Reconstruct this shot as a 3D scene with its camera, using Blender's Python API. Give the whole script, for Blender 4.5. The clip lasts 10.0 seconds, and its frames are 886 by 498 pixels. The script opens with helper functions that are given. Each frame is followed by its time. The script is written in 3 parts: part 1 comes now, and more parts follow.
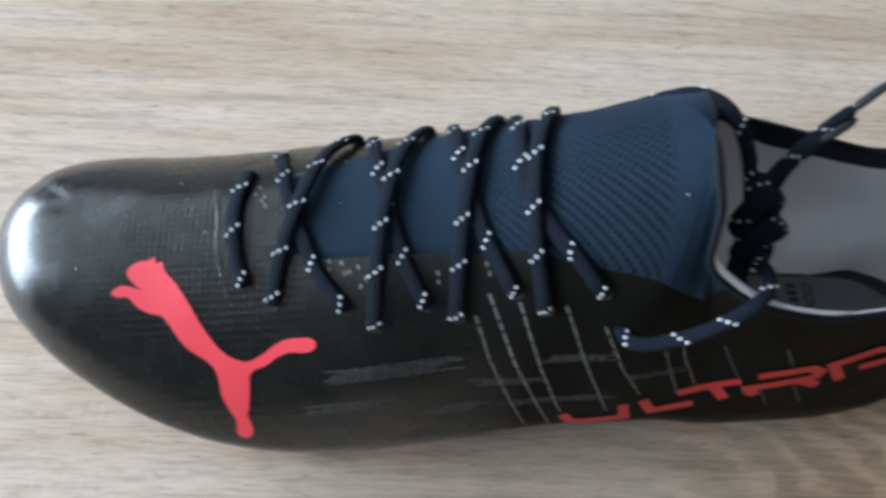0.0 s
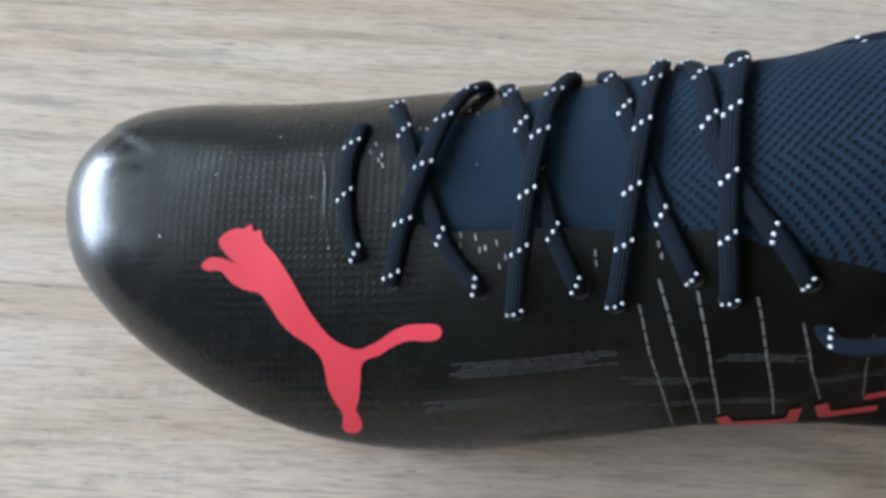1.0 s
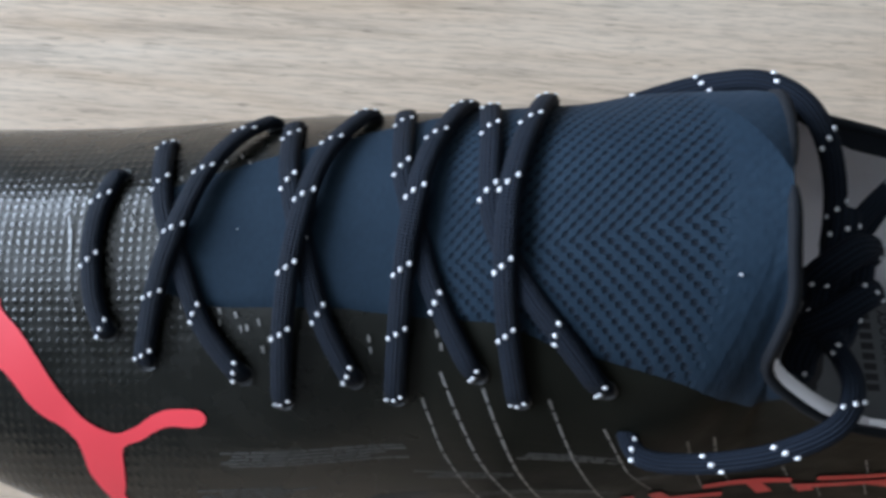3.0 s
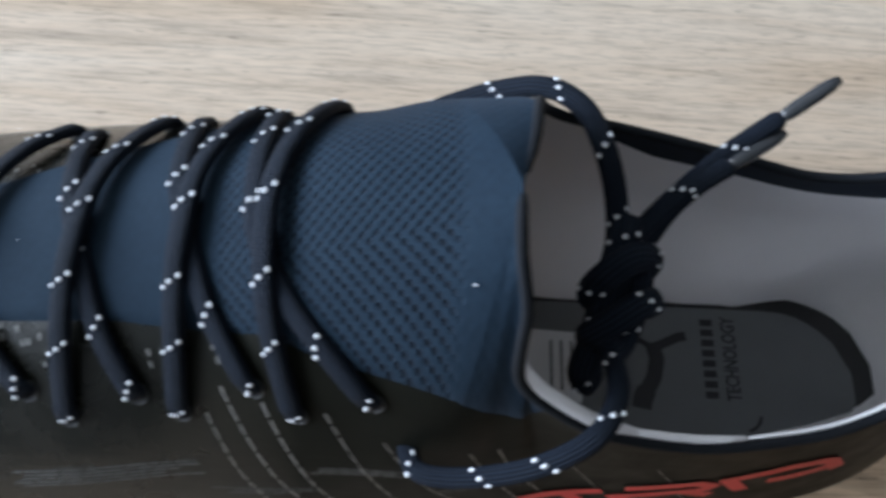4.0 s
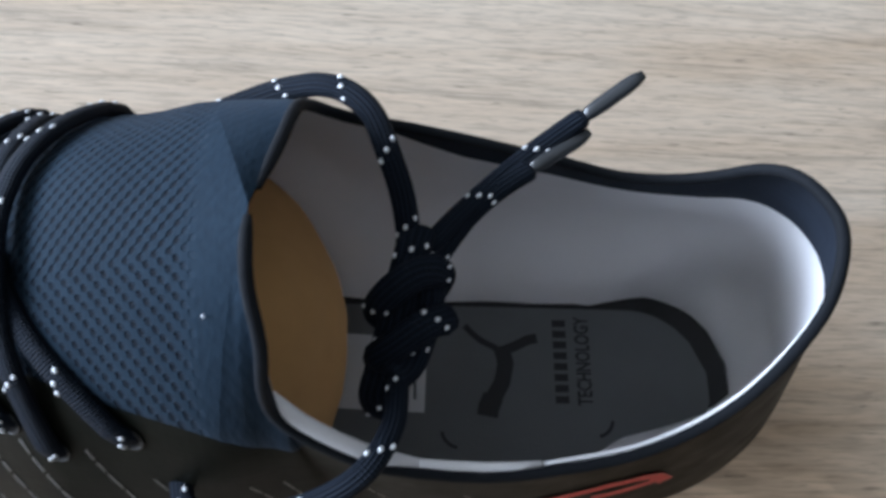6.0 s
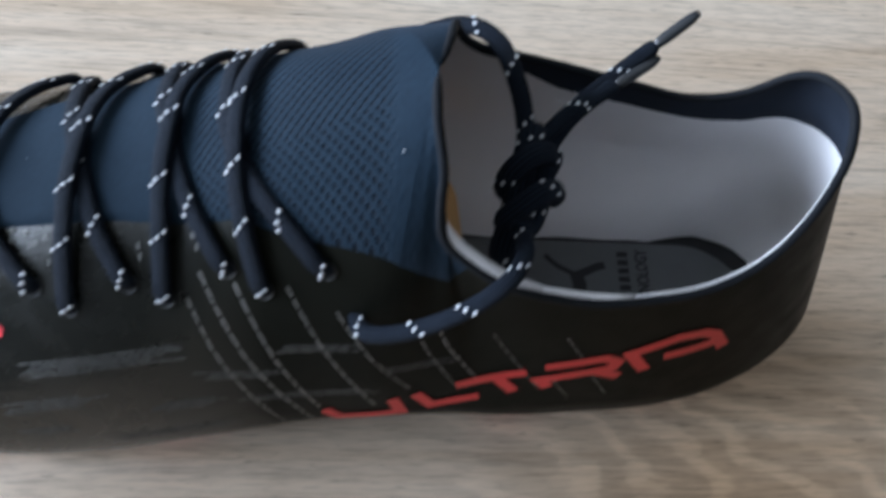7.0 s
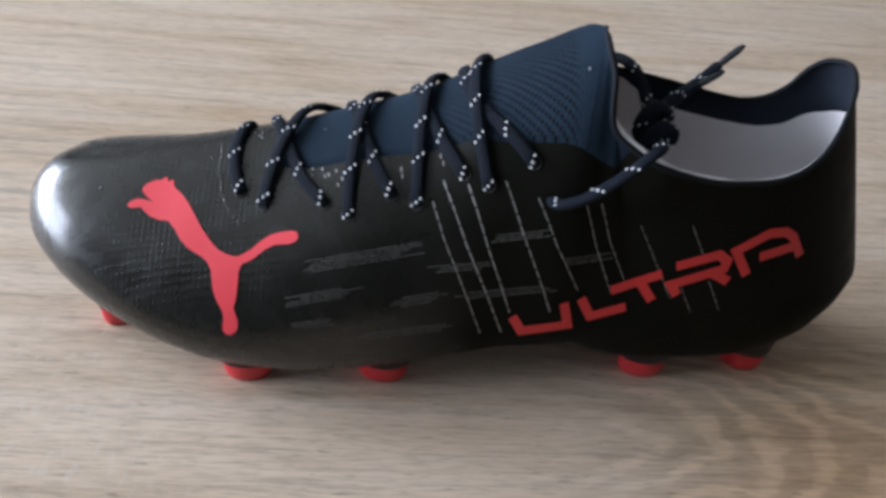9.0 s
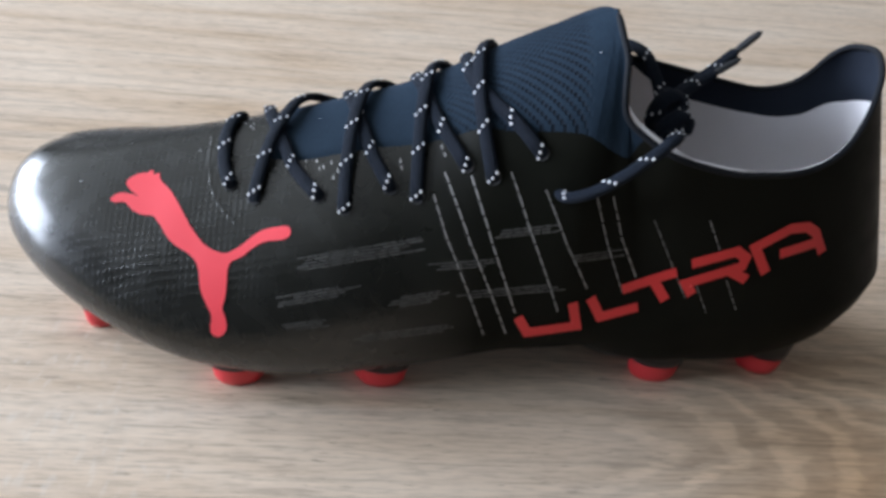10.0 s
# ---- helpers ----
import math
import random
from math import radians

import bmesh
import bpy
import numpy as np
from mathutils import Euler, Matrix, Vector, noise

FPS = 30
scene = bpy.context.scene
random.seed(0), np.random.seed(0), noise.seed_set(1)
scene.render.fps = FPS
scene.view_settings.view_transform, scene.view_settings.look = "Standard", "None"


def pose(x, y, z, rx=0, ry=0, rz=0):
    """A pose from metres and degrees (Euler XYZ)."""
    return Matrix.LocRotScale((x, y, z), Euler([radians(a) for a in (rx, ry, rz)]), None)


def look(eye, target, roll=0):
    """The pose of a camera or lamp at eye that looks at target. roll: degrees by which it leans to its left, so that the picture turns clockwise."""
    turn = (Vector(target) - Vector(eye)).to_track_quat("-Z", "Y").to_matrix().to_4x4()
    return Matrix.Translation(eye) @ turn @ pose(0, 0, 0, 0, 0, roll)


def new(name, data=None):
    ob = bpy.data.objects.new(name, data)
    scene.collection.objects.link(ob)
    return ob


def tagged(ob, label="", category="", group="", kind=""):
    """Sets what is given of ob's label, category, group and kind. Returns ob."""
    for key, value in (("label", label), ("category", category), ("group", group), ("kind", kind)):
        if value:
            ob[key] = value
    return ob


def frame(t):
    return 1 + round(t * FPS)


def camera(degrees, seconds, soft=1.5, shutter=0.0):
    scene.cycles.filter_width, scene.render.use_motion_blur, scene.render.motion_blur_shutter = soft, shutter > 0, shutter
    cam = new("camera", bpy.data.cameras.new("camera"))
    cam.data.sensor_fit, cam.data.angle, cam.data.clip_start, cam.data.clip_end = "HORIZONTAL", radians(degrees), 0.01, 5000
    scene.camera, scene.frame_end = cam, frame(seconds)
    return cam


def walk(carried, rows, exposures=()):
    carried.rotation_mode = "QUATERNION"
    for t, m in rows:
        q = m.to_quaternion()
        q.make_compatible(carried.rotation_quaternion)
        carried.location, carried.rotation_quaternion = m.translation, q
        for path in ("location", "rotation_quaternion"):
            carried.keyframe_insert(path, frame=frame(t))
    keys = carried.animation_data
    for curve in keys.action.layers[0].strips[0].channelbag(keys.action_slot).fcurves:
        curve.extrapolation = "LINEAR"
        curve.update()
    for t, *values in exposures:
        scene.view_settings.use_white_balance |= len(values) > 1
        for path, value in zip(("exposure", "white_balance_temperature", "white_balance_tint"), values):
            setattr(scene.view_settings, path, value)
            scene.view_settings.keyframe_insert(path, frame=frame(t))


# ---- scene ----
cam = camera(56.8, 10.0, soft=3.4, shutter=0.5)
PATH = [
    (0, (0.0000, 0.0000, 0.2614), (0.0171, 0.1220, 0.0439), 9.17),
    (0.5, (-0.0206, 0.0130, 0.2506), (-0.0091, 0.1281, 0.0290), 8.19),
    (1, (-0.0253, 0.0224, 0.2313), (-0.0161, 0.1291, 0.0054), 7.63),
    (1.5, (-0.0270, 0.0330, 0.2245), (-0.0184, 0.1320, -0.0049), 7.89),
    (2, (-0.0158, 0.0490, 0.2212), (-0.0065, 0.1442, -0.0098), 8.90),
    (2.5, (0.0045, 0.0544, 0.2206), (0.0159, 0.1477, -0.0111), 10.24),
    (2.7, (0.0114, 0.0583, 0.2191), (0.0217, 0.1477, -0.0141), 9.42),
    (3.8, (0.0441, 0.0611, 0.2213), (0.0577, 0.1508, -0.0117), 11.63),
    (4, (0.0539, 0.0624, 0.2192), (0.0705, 0.1540, -0.0128), 12.53),
    (4.5, (0.0719, 0.0664, 0.2174), (0.0901, 0.1557, -0.0154), 12.84),
    (5, (0.0892, 0.0719, 0.2143), (0.1105, 0.1558, -0.0202), 14.84),
    (5.2, (0.0931, 0.0770, 0.2128), (0.1157, 0.1583, -0.0226), 16.12),
    (6.3, (0.0804, 0.0657, 0.2151), (0.1087, 0.1509, -0.0182), 19.01),
    (6.5, (0.0778, 0.0582, 0.2194), (0.1025, 0.1375, -0.0164), 17.49),
    (6.8, (0.0657, 0.0396, 0.2287), (0.0919, 0.1365, -0.0002), 15.52),
    (7, (0.0599, 0.0220, 0.2347), (0.0838, 0.1302, 0.0106), 13.24),
    (7.2, (0.0486, 0.0033, 0.2335), (0.0746, 0.1207, 0.0143), 12.94),
    (7.5, (0.0358, -0.0236, 0.2383), (0.0586, 0.1196, 0.0347), 10.41),
    (7.7, (0.0326, -0.0417, 0.2424), (0.0547, 0.1228, 0.0555), 9.10),
    (8, (0.0226, -0.0633, 0.2332), (0.0434, 0.1119, 0.0560), 8.16),
    (8.5, (0.0161, -0.0962, 0.2236), (0.0361, 0.0945, 0.0632), 7.07),
    (9, (0.0084, -0.1196, 0.2172), (0.0271, 0.0756, 0.0621), 6.60),
    (9.5, (0.0066, -0.1189, 0.2114), (0.0252, 0.0774, 0.0577), 6.58),
    (10, (0.0090, -0.1100, 0.2057), (0.0278, 0.0864, 0.0522), 6.57),
]
walk(cam, [(t, look(eye, target, roll)) for t, eye, target, roll in PATH],
     [(0.0, 0.14, 5950, 12), (1.0, -0.01, 5900, 12), (2.5, -0.01, 5950, 13), (4.0, 0.19, 6100, 13), (5.0, 0.24, 6100, 14), (6.5, 0.22, 5900, 13),
      (7.5, 0.13, 6000, 14), (8.0, 0.12, 6200, 16), (8.7, -0.06, 6350, 18), (9.5, -0.12, 6350, 17), (10.0, 0.18, 6300, 16)])

from mathutils.bvhtree import BVHTree

# ---- light ----
world = bpy.data.worlds.new("world")
scene.world = world
world.use_nodes = True
WN = world.node_tree.nodes
sky = WN.new("ShaderNodeTexSky")
sky.sky_type, sky.sun_disc = "NISHITA", False
sky.sun_elevation, sky.sun_rotation = radians(40), radians(120)
world.node_tree.links.new(sky.outputs[0], WN["Background"].inputs[0])
WN["Background"].inputs[1].default_value = 0.10
WX = -2.70                     # the window wall
lamp = bpy.data.lights.new("window_light", "AREA")
lamp.shape, lamp.size, lamp.size_y, lamp.energy, lamp.color = "RECTANGLE", 3.0, 1.60, 258.0, (0.78, 0.89, 1.0)
new("window_light", lamp).matrix_world = look((WX + 0.03, 0.70, 0.88), (0.5, 0.70, 0.88))



# ---- materials ----
def mat(name, colour, rough=0.5, metal=0.0, spec=0.5):
    m = bpy.data.materials.new(name)
    m.use_nodes = True
    b = m.node_tree.nodes["Principled BSDF"]
    b.inputs["Base Color"].default_value = (*colour, 1)
    b.inputs["Roughness"].default_value, b.inputs["Metallic"].default_value = rough, metal
    b.inputs["Specular IOR Level"].default_value = spec
    return m


class Nodes:
    """Short hand for adding nodes to one material."""

    def __init__(self, m):
        self.t = m.node_tree
        self.b = self.t.nodes["Principled BSDF"]

    def add(self, kind, **sets):
        n = self.t.nodes.new("ShaderNode" + kind)
        for k, v in sets.items():
            n.inputs[k.replace("_", " ")].default_value = v
        return n

    def link(self, a, b):
        self.t.links.new(a, b)

    def coords(self, scale=(1, 1, 1), rot=(0, 0, 0)):
        c, m = self.add("TexCoord"), self.add("Mapping")
        m.inputs["Scale"].default_value, m.inputs["Rotation"].default_value = scale, [radians(a) for a in rot]
        self.link(c.outputs["Object"], m.inputs[0])
        return m.outputs[0]

    def noise(self, vec, scale, detail=3.0, rough=0.55, distortion=0.0):
        n = self.add("TexNoise", Scale=scale, Detail=detail, Roughness=rough, Distortion=distortion)
        self.link(vec, n.inputs["Vector"])
        return n.outputs[0]

    def ramp(self, fac, *stops):
        r = self.add("ValToRGB")
        e = r.color_ramp.elements
        while len(e) < len(stops):
            e.new(0.5)
        for k, (pos, col) in zip(e, stops):
            k.position, k.color = pos, (*col, 1) if len(col) == 3 else col
        self.link(fac, r.inputs[0])
        return r.outputs[0]

    def mix(self, fac, a, b, mode="MIX"):
        n = self.t.nodes.new("ShaderNodeMix")
        n.data_type, n.blend_type = "RGBA", mode
        for sock, v in ((n.inputs[0], fac), (n.inputs[6], a), (n.inputs[7], b)):
            if isinstance(v, (int, float)):
                sock.default_value = v
            elif isinstance(v, tuple):
                sock.default_value = (*v, 1)
            else:
                self.link(v, sock)
        return n.outputs[2]

    def math(self, op, a, b=0.0):
        n = self.t.nodes.new("ShaderNodeMath")
        n.operation = op
        for sock, v in zip(n.inputs, (a, b)):
            if isinstance(v, (int, float)):
                sock.default_value = v
            else:
                self.link(v, sock)
        return n.outputs[0]

    def bump(self, height, strength, distance, under=None):
        n = self.add("Bump", Strength=strength, Distance=distance)
        self.link(height, n.inputs["Height"])
        if under is not None:
            self.link(under, n.inputs["Normal"])
        return n.outputs[0]

    def colour(self, sock):
        self.link(sock, self.b.inputs["Base Color"])

    def rough(self, sock):
        self.link(sock, self.b.inputs["Roughness"])

    def normal(self, sock):
        self.link(sock, self.b.inputs["Normal"])


def grey(v):
    return (v, v, v)


def wood_material():
    """Pale oak laminate: broad soft figure, fine fibres, pores, a flat-sawn arch and faint saw marks."""
    m = mat("sonoma_oak", (0.5, 0.4, 0.3), 0.5, spec=0.35)
    n = Nodes(m)
    plain = n.coords()
    broad = n.coords((2.4, 20, 1), (0, 0, 1.5))
    fine = n.coords((11, 210, 1), (0, 0, 1.5))
    fibre = n.coords((95, 1000, 1), (0, 0, 1.0))
    pores = n.coords((105, 640, 1), (0, 0, 2.0))
    base = n.ramp(n.noise(broad, 1.7, 4, 0.6, 0.7), (0.28, (0.50, 0.362, 0.242)), (0.5, (0.62, 0.488, 0.366)), (0.72, (0.69, 0.575, 0.457)))
    streak = n.ramp(n.noise(fine, 1.2, 6, 0.7, 0.5), (0.33, grey(0.52)), (0.47, grey(0.98)), (0.68, grey(1.14)))
    hair = n.ramp(n.noise(fibre, 1.0, 3, 0.6), (0.36, grey(0.68)), (0.5, grey(1.0)), (0.66, grey(1.12)))
    pore = n.ramp(n.noise(pores, 1.0, 2, 0.5), (0.27, grey(0.55)), (0.36, grey(1.0)))
    col = n.mix(0.62, base, streak, "MULTIPLY")
    col = n.mix(0.6, col, hair, "MULTIPLY")
    col = n.mix(0.8, col, pore, "MULTIPLY")
    # the arch of a flat-sawn board
    arch = n.add("Mapping")
    arch.inputs["Location"].default_value, arch.inputs["Scale"].default_value = (0.030 * 0.25, -0.056, 0), (0.25, 1.0, 1.0)
    c = n.add("TexCoord")
    n.link(c.outputs["Object"], arch.inputs[0])
    length = n.t.nodes.new("ShaderNodeVectorMath")
    length.operation = "LENGTH"
    n.link(arch.outputs[0], length.inputs[0])
    wob = n.math("MULTIPLY", n.noise(n.coords((20, 45, 1)), 1.0, 3), 0.016)
    rad = n.math("ADD", length.outputs["Value"], wob)
    rings = n.math("SINE", n.math("MULTIPLY", rad, math.tau / 0.0056))
    ring = n.ramp(n.math("ADD", n.math("MULTIPLY", rings, 0.5), 0.5), (0.0, grey(0.86)), (0.45, grey(0.89)), (0.80, grey(1.08)), (1.0, grey(1.13)))
    band = n.ramp(length.outputs["Value"], (0.022, grey(0.0)), (0.032, grey(1.0)), (0.060, grey(1.0)), (0.085, grey(0.0)))
    parts = n.add("SeparateXYZ")
    n.link(plain, parts.inputs[0])
    near = n.math("MULTIPLY", band, n.ramp(n.math("MULTIPLY", parts.outputs[0], 4.0), (0.20, grey(0.0)), (0.45, grey(1.0))))
    col = n.mix(near, col, n.mix(1.0, col, ring, "MULTIPLY"))
    # browner from about x = 0.1, most on the near side, fading by x = 0.25
    brown_end = n.math("MULTIPLY", n.ramp(n.math("MULTIPLY", parts.outputs[0], 4.0), (0.36, grey(0.0)), (0.66, grey(1.0)), (0.84, grey(0.7)), (1.0, grey(0.0))),
                   n.ramp(n.math("MULTIPLY", parts.outputs[1], 4.0), (0.16, grey(1.0)), (0.56, grey(0.25)), (0.9, grey(0.0))))
    col = n.mix(brown_end, col, n.mix(1.0, col, (0.90, 0.76, 0.60), "MULTIPLY"))
    # pale saw marks across the grain, in one worn patch of the board
    spot = n.add("Mapping")
    spot.inputs["Location"].default_value = (0.085, -0.055, 0)
    n.link(c.outputs["Object"], spot.inputs[0])
    off = n.t.nodes.new("ShaderNodeVectorMath")
    off.operation = "LENGTH"
    n.link(spot.outputs[0], off.inputs[0])
    patchy = n.ramp(off.outputs["Value"], (0.035, grey(1.0)), (0.085, grey(0.10)), (0.15, grey(0.0)))
    ticks = n.noise(n.coords((360, 130, 1), (0, 0, 2)), 1.0, 2)
    where = n.noise(plain, 9, 2)
    tick = n.math("MULTIPLY", n.ramp(ticks, (0.56, grey(0.0)), (0.68, grey(1.0))), n.math("MULTIPLY", n.ramp(where, (0.42, grey(0.0)), (0.60, grey(0.20))), patchy))
    col = n.mix(tick, col, (0.74, 0.70, 0.64))
    n.colour(col)
    n.rough(n.ramp(n.noise(fine, 1.3, 4), (0.3, grey(0.62)), (0.7, grey(0.48))))
    n.normal(n.bump(n.noise(fibre, 1.0, 3), 0.25, 0.0003))
    return m


def cells(n, vec, period, fold=None):
    """A value that peaks once in each diamond of a grid, period in metres. fold: the y on which the pattern mirrors."""
    sep = n.add("SeparateXYZ")
    n.link(vec, sep.inputs[0])
    x, y = sep.outputs[0], sep.outputs[1]
    if fold is not None:
        y = n.math("ABSOLUTE", n.math("SUBTRACT", y, fold))
    k = math.tau / period
    a = n.math("SINE", n.math("MULTIPLY", n.math("ADD", x, y), k))
    b = n.math("SINE", n.math("MULTIPLY", n.math("SUBTRACT", x, y), k))
    if fold is not None:
        return n.math("ADD", n.math("MULTIPLY", b, 0.9), n.math("MULTIPLY", a, 0.5)), x
    return n.math("MULTIPLY", a, b), x


def shell_material():
    """Black coated knit: satin film over small embossed dots, a hard glossy film round the toe."""
    m = mat("coated_upper", (0.011, 0.0115, 0.0115), 0.34, spec=0.33)
    n = Nodes(m)
    c = n.coords()
    dots, x = cells(n, c, 0.0036)
    ahead = n.math("MULTIPLY", x, -8.0)
    front = n.ramp(n.math("MULTIPLY", x, -22.0), (0.30, grey(0.12)), (0.75, grey(1.0)))
    worn = n.noise(c, 55, 4)
    n.colour(n.mix(worn, (0.0052, 0.0056, 0.0043), (0.0108, 0.0112, 0.0086)))
    matt = n.ramp(n.math("MULTIPLY", x, 8.0), (0.05, grey(0.0)), (0.45, grey(0.16)))
    n.rough(n.math("ADD", n.ramp(n.noise(c, 130, 3), (0.3, grey(0.20)), (0.7, grey(0.33))), matt))
    n.link(n.ramp(n.math("MULTIPLY", x, 8.0), (0.0, grey(1.0)), (0.32, grey(0.05))), n.b.inputs["Specular IOR Level"])
    threads = n.noise(n.coords((60, 900, 900)), 1.0, 2)
    under = n.bump(threads, 0.10, 0.0003)
    raised = n.math("MULTIPLY", n.ramp(dots, (0.05, grey(0.0)), (0.8, grey(1.0))), n.math("MULTIPLY", front, n.ramp(ahead, (0.52, grey(1.0)), (0.72, grey(0.15)))))
    n.normal(n.bump(raised, 0.26, 0.0003, under))
    n.link(n.ramp(ahead, (0.46, grey(0.0)), (0.72, grey(0.40))), n.b.inputs["Coat Weight"])
    n.b.inputs["Coat Roughness"].default_value = 0.20
    n.b.inputs["IOR"].default_value = 1.36
    return m


def knit_material():
    """Navy engineered knit with rows of small holes in a chevron."""
    m = mat("navy_knit", (0.02, 0.035, 0.07), 0.8, spec=0.10)
    n = Nodes(m)
    c = n.coords()
    holes, x = cells(n, c, 0.0021, 0.107)
    zone = n.ramp(n.math("MULTIPLY", x, 8.0), (0.20, grey(0.0)), (0.215, grey(0.75)), (0.30, grey(0.8)), (0.38, grey(1.0)), (0.500, grey(1.0)), (0.520, grey(0.05)))
    pit = n.math("MULTIPLY", n.ramp(holes, (0.15, grey(0.0)), (0.80, grey(1.0))), zone)
    weave = n.noise(n.coords((1500, 700, 1)), 1.0, 2)
    soft = n.noise(c, 90, 4)
    col = n.mix(soft, (0.0088, 0.0180, 0.0305), (0.0150, 0.0290, 0.0460))
    # pits darkened in the colour to stand for shade inside the holes
    col = n.mix(n.math("MULTIPLY", pit, 0.85), col, (0.003, 0.0045, 0.008))
    n.colour(n.mix(0.35, col, n.ramp(weave, (0.3, grey(0.55)), (0.7, grey(1.25))), "MULTIPLY"))
    n.normal(n.bump(pit, 0.8, -0.0006, n.bump(weave, 0.35, 0.0003)))
    b = n.b
    b.inputs["Sheen Weight"].default_value, b.inputs["Sheen Roughness"].default_value = 0.04, 0.5
    b.inputs["Sheen Tint"].default_value = (0.45, 0.6, 0.85, 1)
    return m


def cloth_material(name, colour, amount=0.25, scale=900, rough=0.85):
    m = mat(name, colour, rough, spec=0.3)
    n = Nodes(m)
    c = n.coords()
    dark = tuple(v * (1 - amount) for v in colour)
    light = tuple(v * (1 + amount) for v in colour)
    n.colour(n.mix(n.noise(c, 70, 5, 0.6), dark, light))
    n.normal(n.bump(n.noise(c, scale, 2), 0.35, 0.0003))
    return m


def lace_material():
    """Round woven cord: ribs along it, fine weave across."""
    m = mat("lace_cord", (0.014, 0.018, 0.027), 0.7, spec=0.13)
    n = Nodes(m)
    uv = n.add("UVMap")
    sep = n.add("SeparateXYZ")
    n.link(uv.outputs[0], sep.inputs[0])
    along = n.math("SINE", n.math("MULTIPLY", sep.outputs[0], math.tau / 0.00055))
    ribs = n.math("SINE", n.math("MULTIPLY", sep.outputs[1], math.tau * 18))
    n.colour(n.mix(n.ramp(ribs, (0.2, grey(0.0)), (0.9, grey(1.0))), (0.0050, 0.0078, 0.0135), (0.0125, 0.0185, 0.0310)))
    n.normal(n.bump(ribs, 0.45, 0.0003, n.bump(along, 0.5, 0.0002)))
    return m


WOOD = wood_material()
WALL = mat("wall_paint", (0.23, 0.222, 0.215), 0.9)
# unseen ceiling, lighter than the walls so it bounces fill light
CEILING = mat("fill_ceiling", (0.38, 0.37, 0.335), 0.9)
# unseen south wall, made dark to dim reflections on the near flank
DARKWALL = mat("dark_reflection_wall", (0.050, 0.048, 0.045), 0.9)
FLOOR = mat("room_floor", (0.12, 0.10, 0.085), 0.6)
SHELL, KNIT, LACE = shell_material(), knit_material(), lace_material()
BLACK = mat("black_plastic", (0.010, 0.010, 0.011), 0.35)
RED = mat("coral_red", (0.68, 0.042, 0.052), 0.42)
PRINT = mat("coral_print", (0.90, 0.065, 0.085), 0.5)
DEEPRED = mat("deep_red_print", (0.62, 0.028, 0.030), 0.5)
LINING = cloth_material("grey_lining", (0.84, 0.82, 0.83), 0.05, 1500)
DARKKNIT = cloth_material("dark_knit", (0.0105, 0.0160, 0.0275), 0.3)
EDGE = cloth_material("black_edge", (0.0040, 0.0055, 0.0085), 0.3)
INSOLE = cloth_material("insole_foam", (0.135, 0.14, 0.142), 0.12, 1300)
INK = mat("black_ink", (0.008, 0.008, 0.009), 0.6)
KRAFT = cloth_material("kraft_paper", (0.64, 0.36, 0.135), 0.16, 500, 0.8)
WHITE = mat("white_fleck", (0.80, 0.82, 0.85), 0.35)
SILVER = mat("reflective_thread", (0.27, 0.265, 0.255), 0.45, 0.2)
GHOST = mat("faded_weave", (0.058, 0.058, 0.055), 0.4)
STICKER = mat("paper_sticker", (0.55, 0.55, 0.55), 0.6)
AGLET = mat("clear_aglet", (0.030, 0.032, 0.036), 0.22, spec=0.6)
RIMMETAL = mat("eyelet_edge", (0.030, 0.032, 0.034), 0.35, 0.2)


# ---- building helpers ----
def mesh_of(name, bm, material, smooth=True):
    bmesh.ops.recalc_face_normals(bm, faces=bm.faces)
    me = bpy.data.meshes.new(name)
    bm.to_mesh(me)
    bm.free()
    for poly in me.polygons:
        poly.use_smooth = smooth
    me.materials.append(material)
    return me


def part(name, bm, material, parent=None, label="", smooth=True):
    """One mesh object, under a thing or a part."""
    ob = new(name, mesh_of(name, bm, material, smooth))
    ob.parent = parent
    return tagged(ob, label)


def box(size, at=(0, 0, 0), bevel=0.0, segments=2):
    bm = bmesh.new()
    bmesh.ops.create_cube(bm, size=1, matrix=Matrix.Translation(at) @ Matrix.Diagonal((*size, 1)))
    if bevel:
        bmesh.ops.bevel(bm, geom=bm.edges[:], offset=bevel, segments=segments, affect="EDGES", profile=0.5)
    return bm


def grid_mesh(points, closed_u=False):
    """A sheet of quads from rows of points."""
    bm = bmesh.new()
    rows = [[bm.verts.new(p) for p in row] for row in points]
    n = len(rows)
    for i in range(n if closed_u else n - 1):
        a, b = rows[i], rows[(i + 1) % n]
        for j in range(len(a) - 1):
            bm.faces.new((a[j], a[j + 1], b[j + 1], b[j]))
    return bm


def spline(points, count, closed=False):
    """Catmull-Rom through the points."""
    p = np.array(points, float)
    n = len(p)
    out = []
    for t in np.linspace(0, n if closed else n - 1, count, endpoint=not closed):
        i = min(int(t), n - 1 if closed else n - 2)
        f = t - i
        if closed:
            a, b, c, d = p[(i - 1) % n], p[i], p[(i + 1) % n], p[(i + 2) % n]
        else:
            a, b, c, d = p[max(i - 1, 0)], p[i], p[i + 1], p[min(i + 2, n - 1)]
        out.append(0.5 * (2 * b + (c - a) * f + (2 * a - 5 * b + 4 * c - d) * f * f + (3 * b - a - 3 * c + d) * f**3))
    return np.array(out)


# ---- the room and the table ----
def structure(name, bm, material, label, category):
    return tagged(part(name, bm, material, None, label, False), label, category, kind="structure")


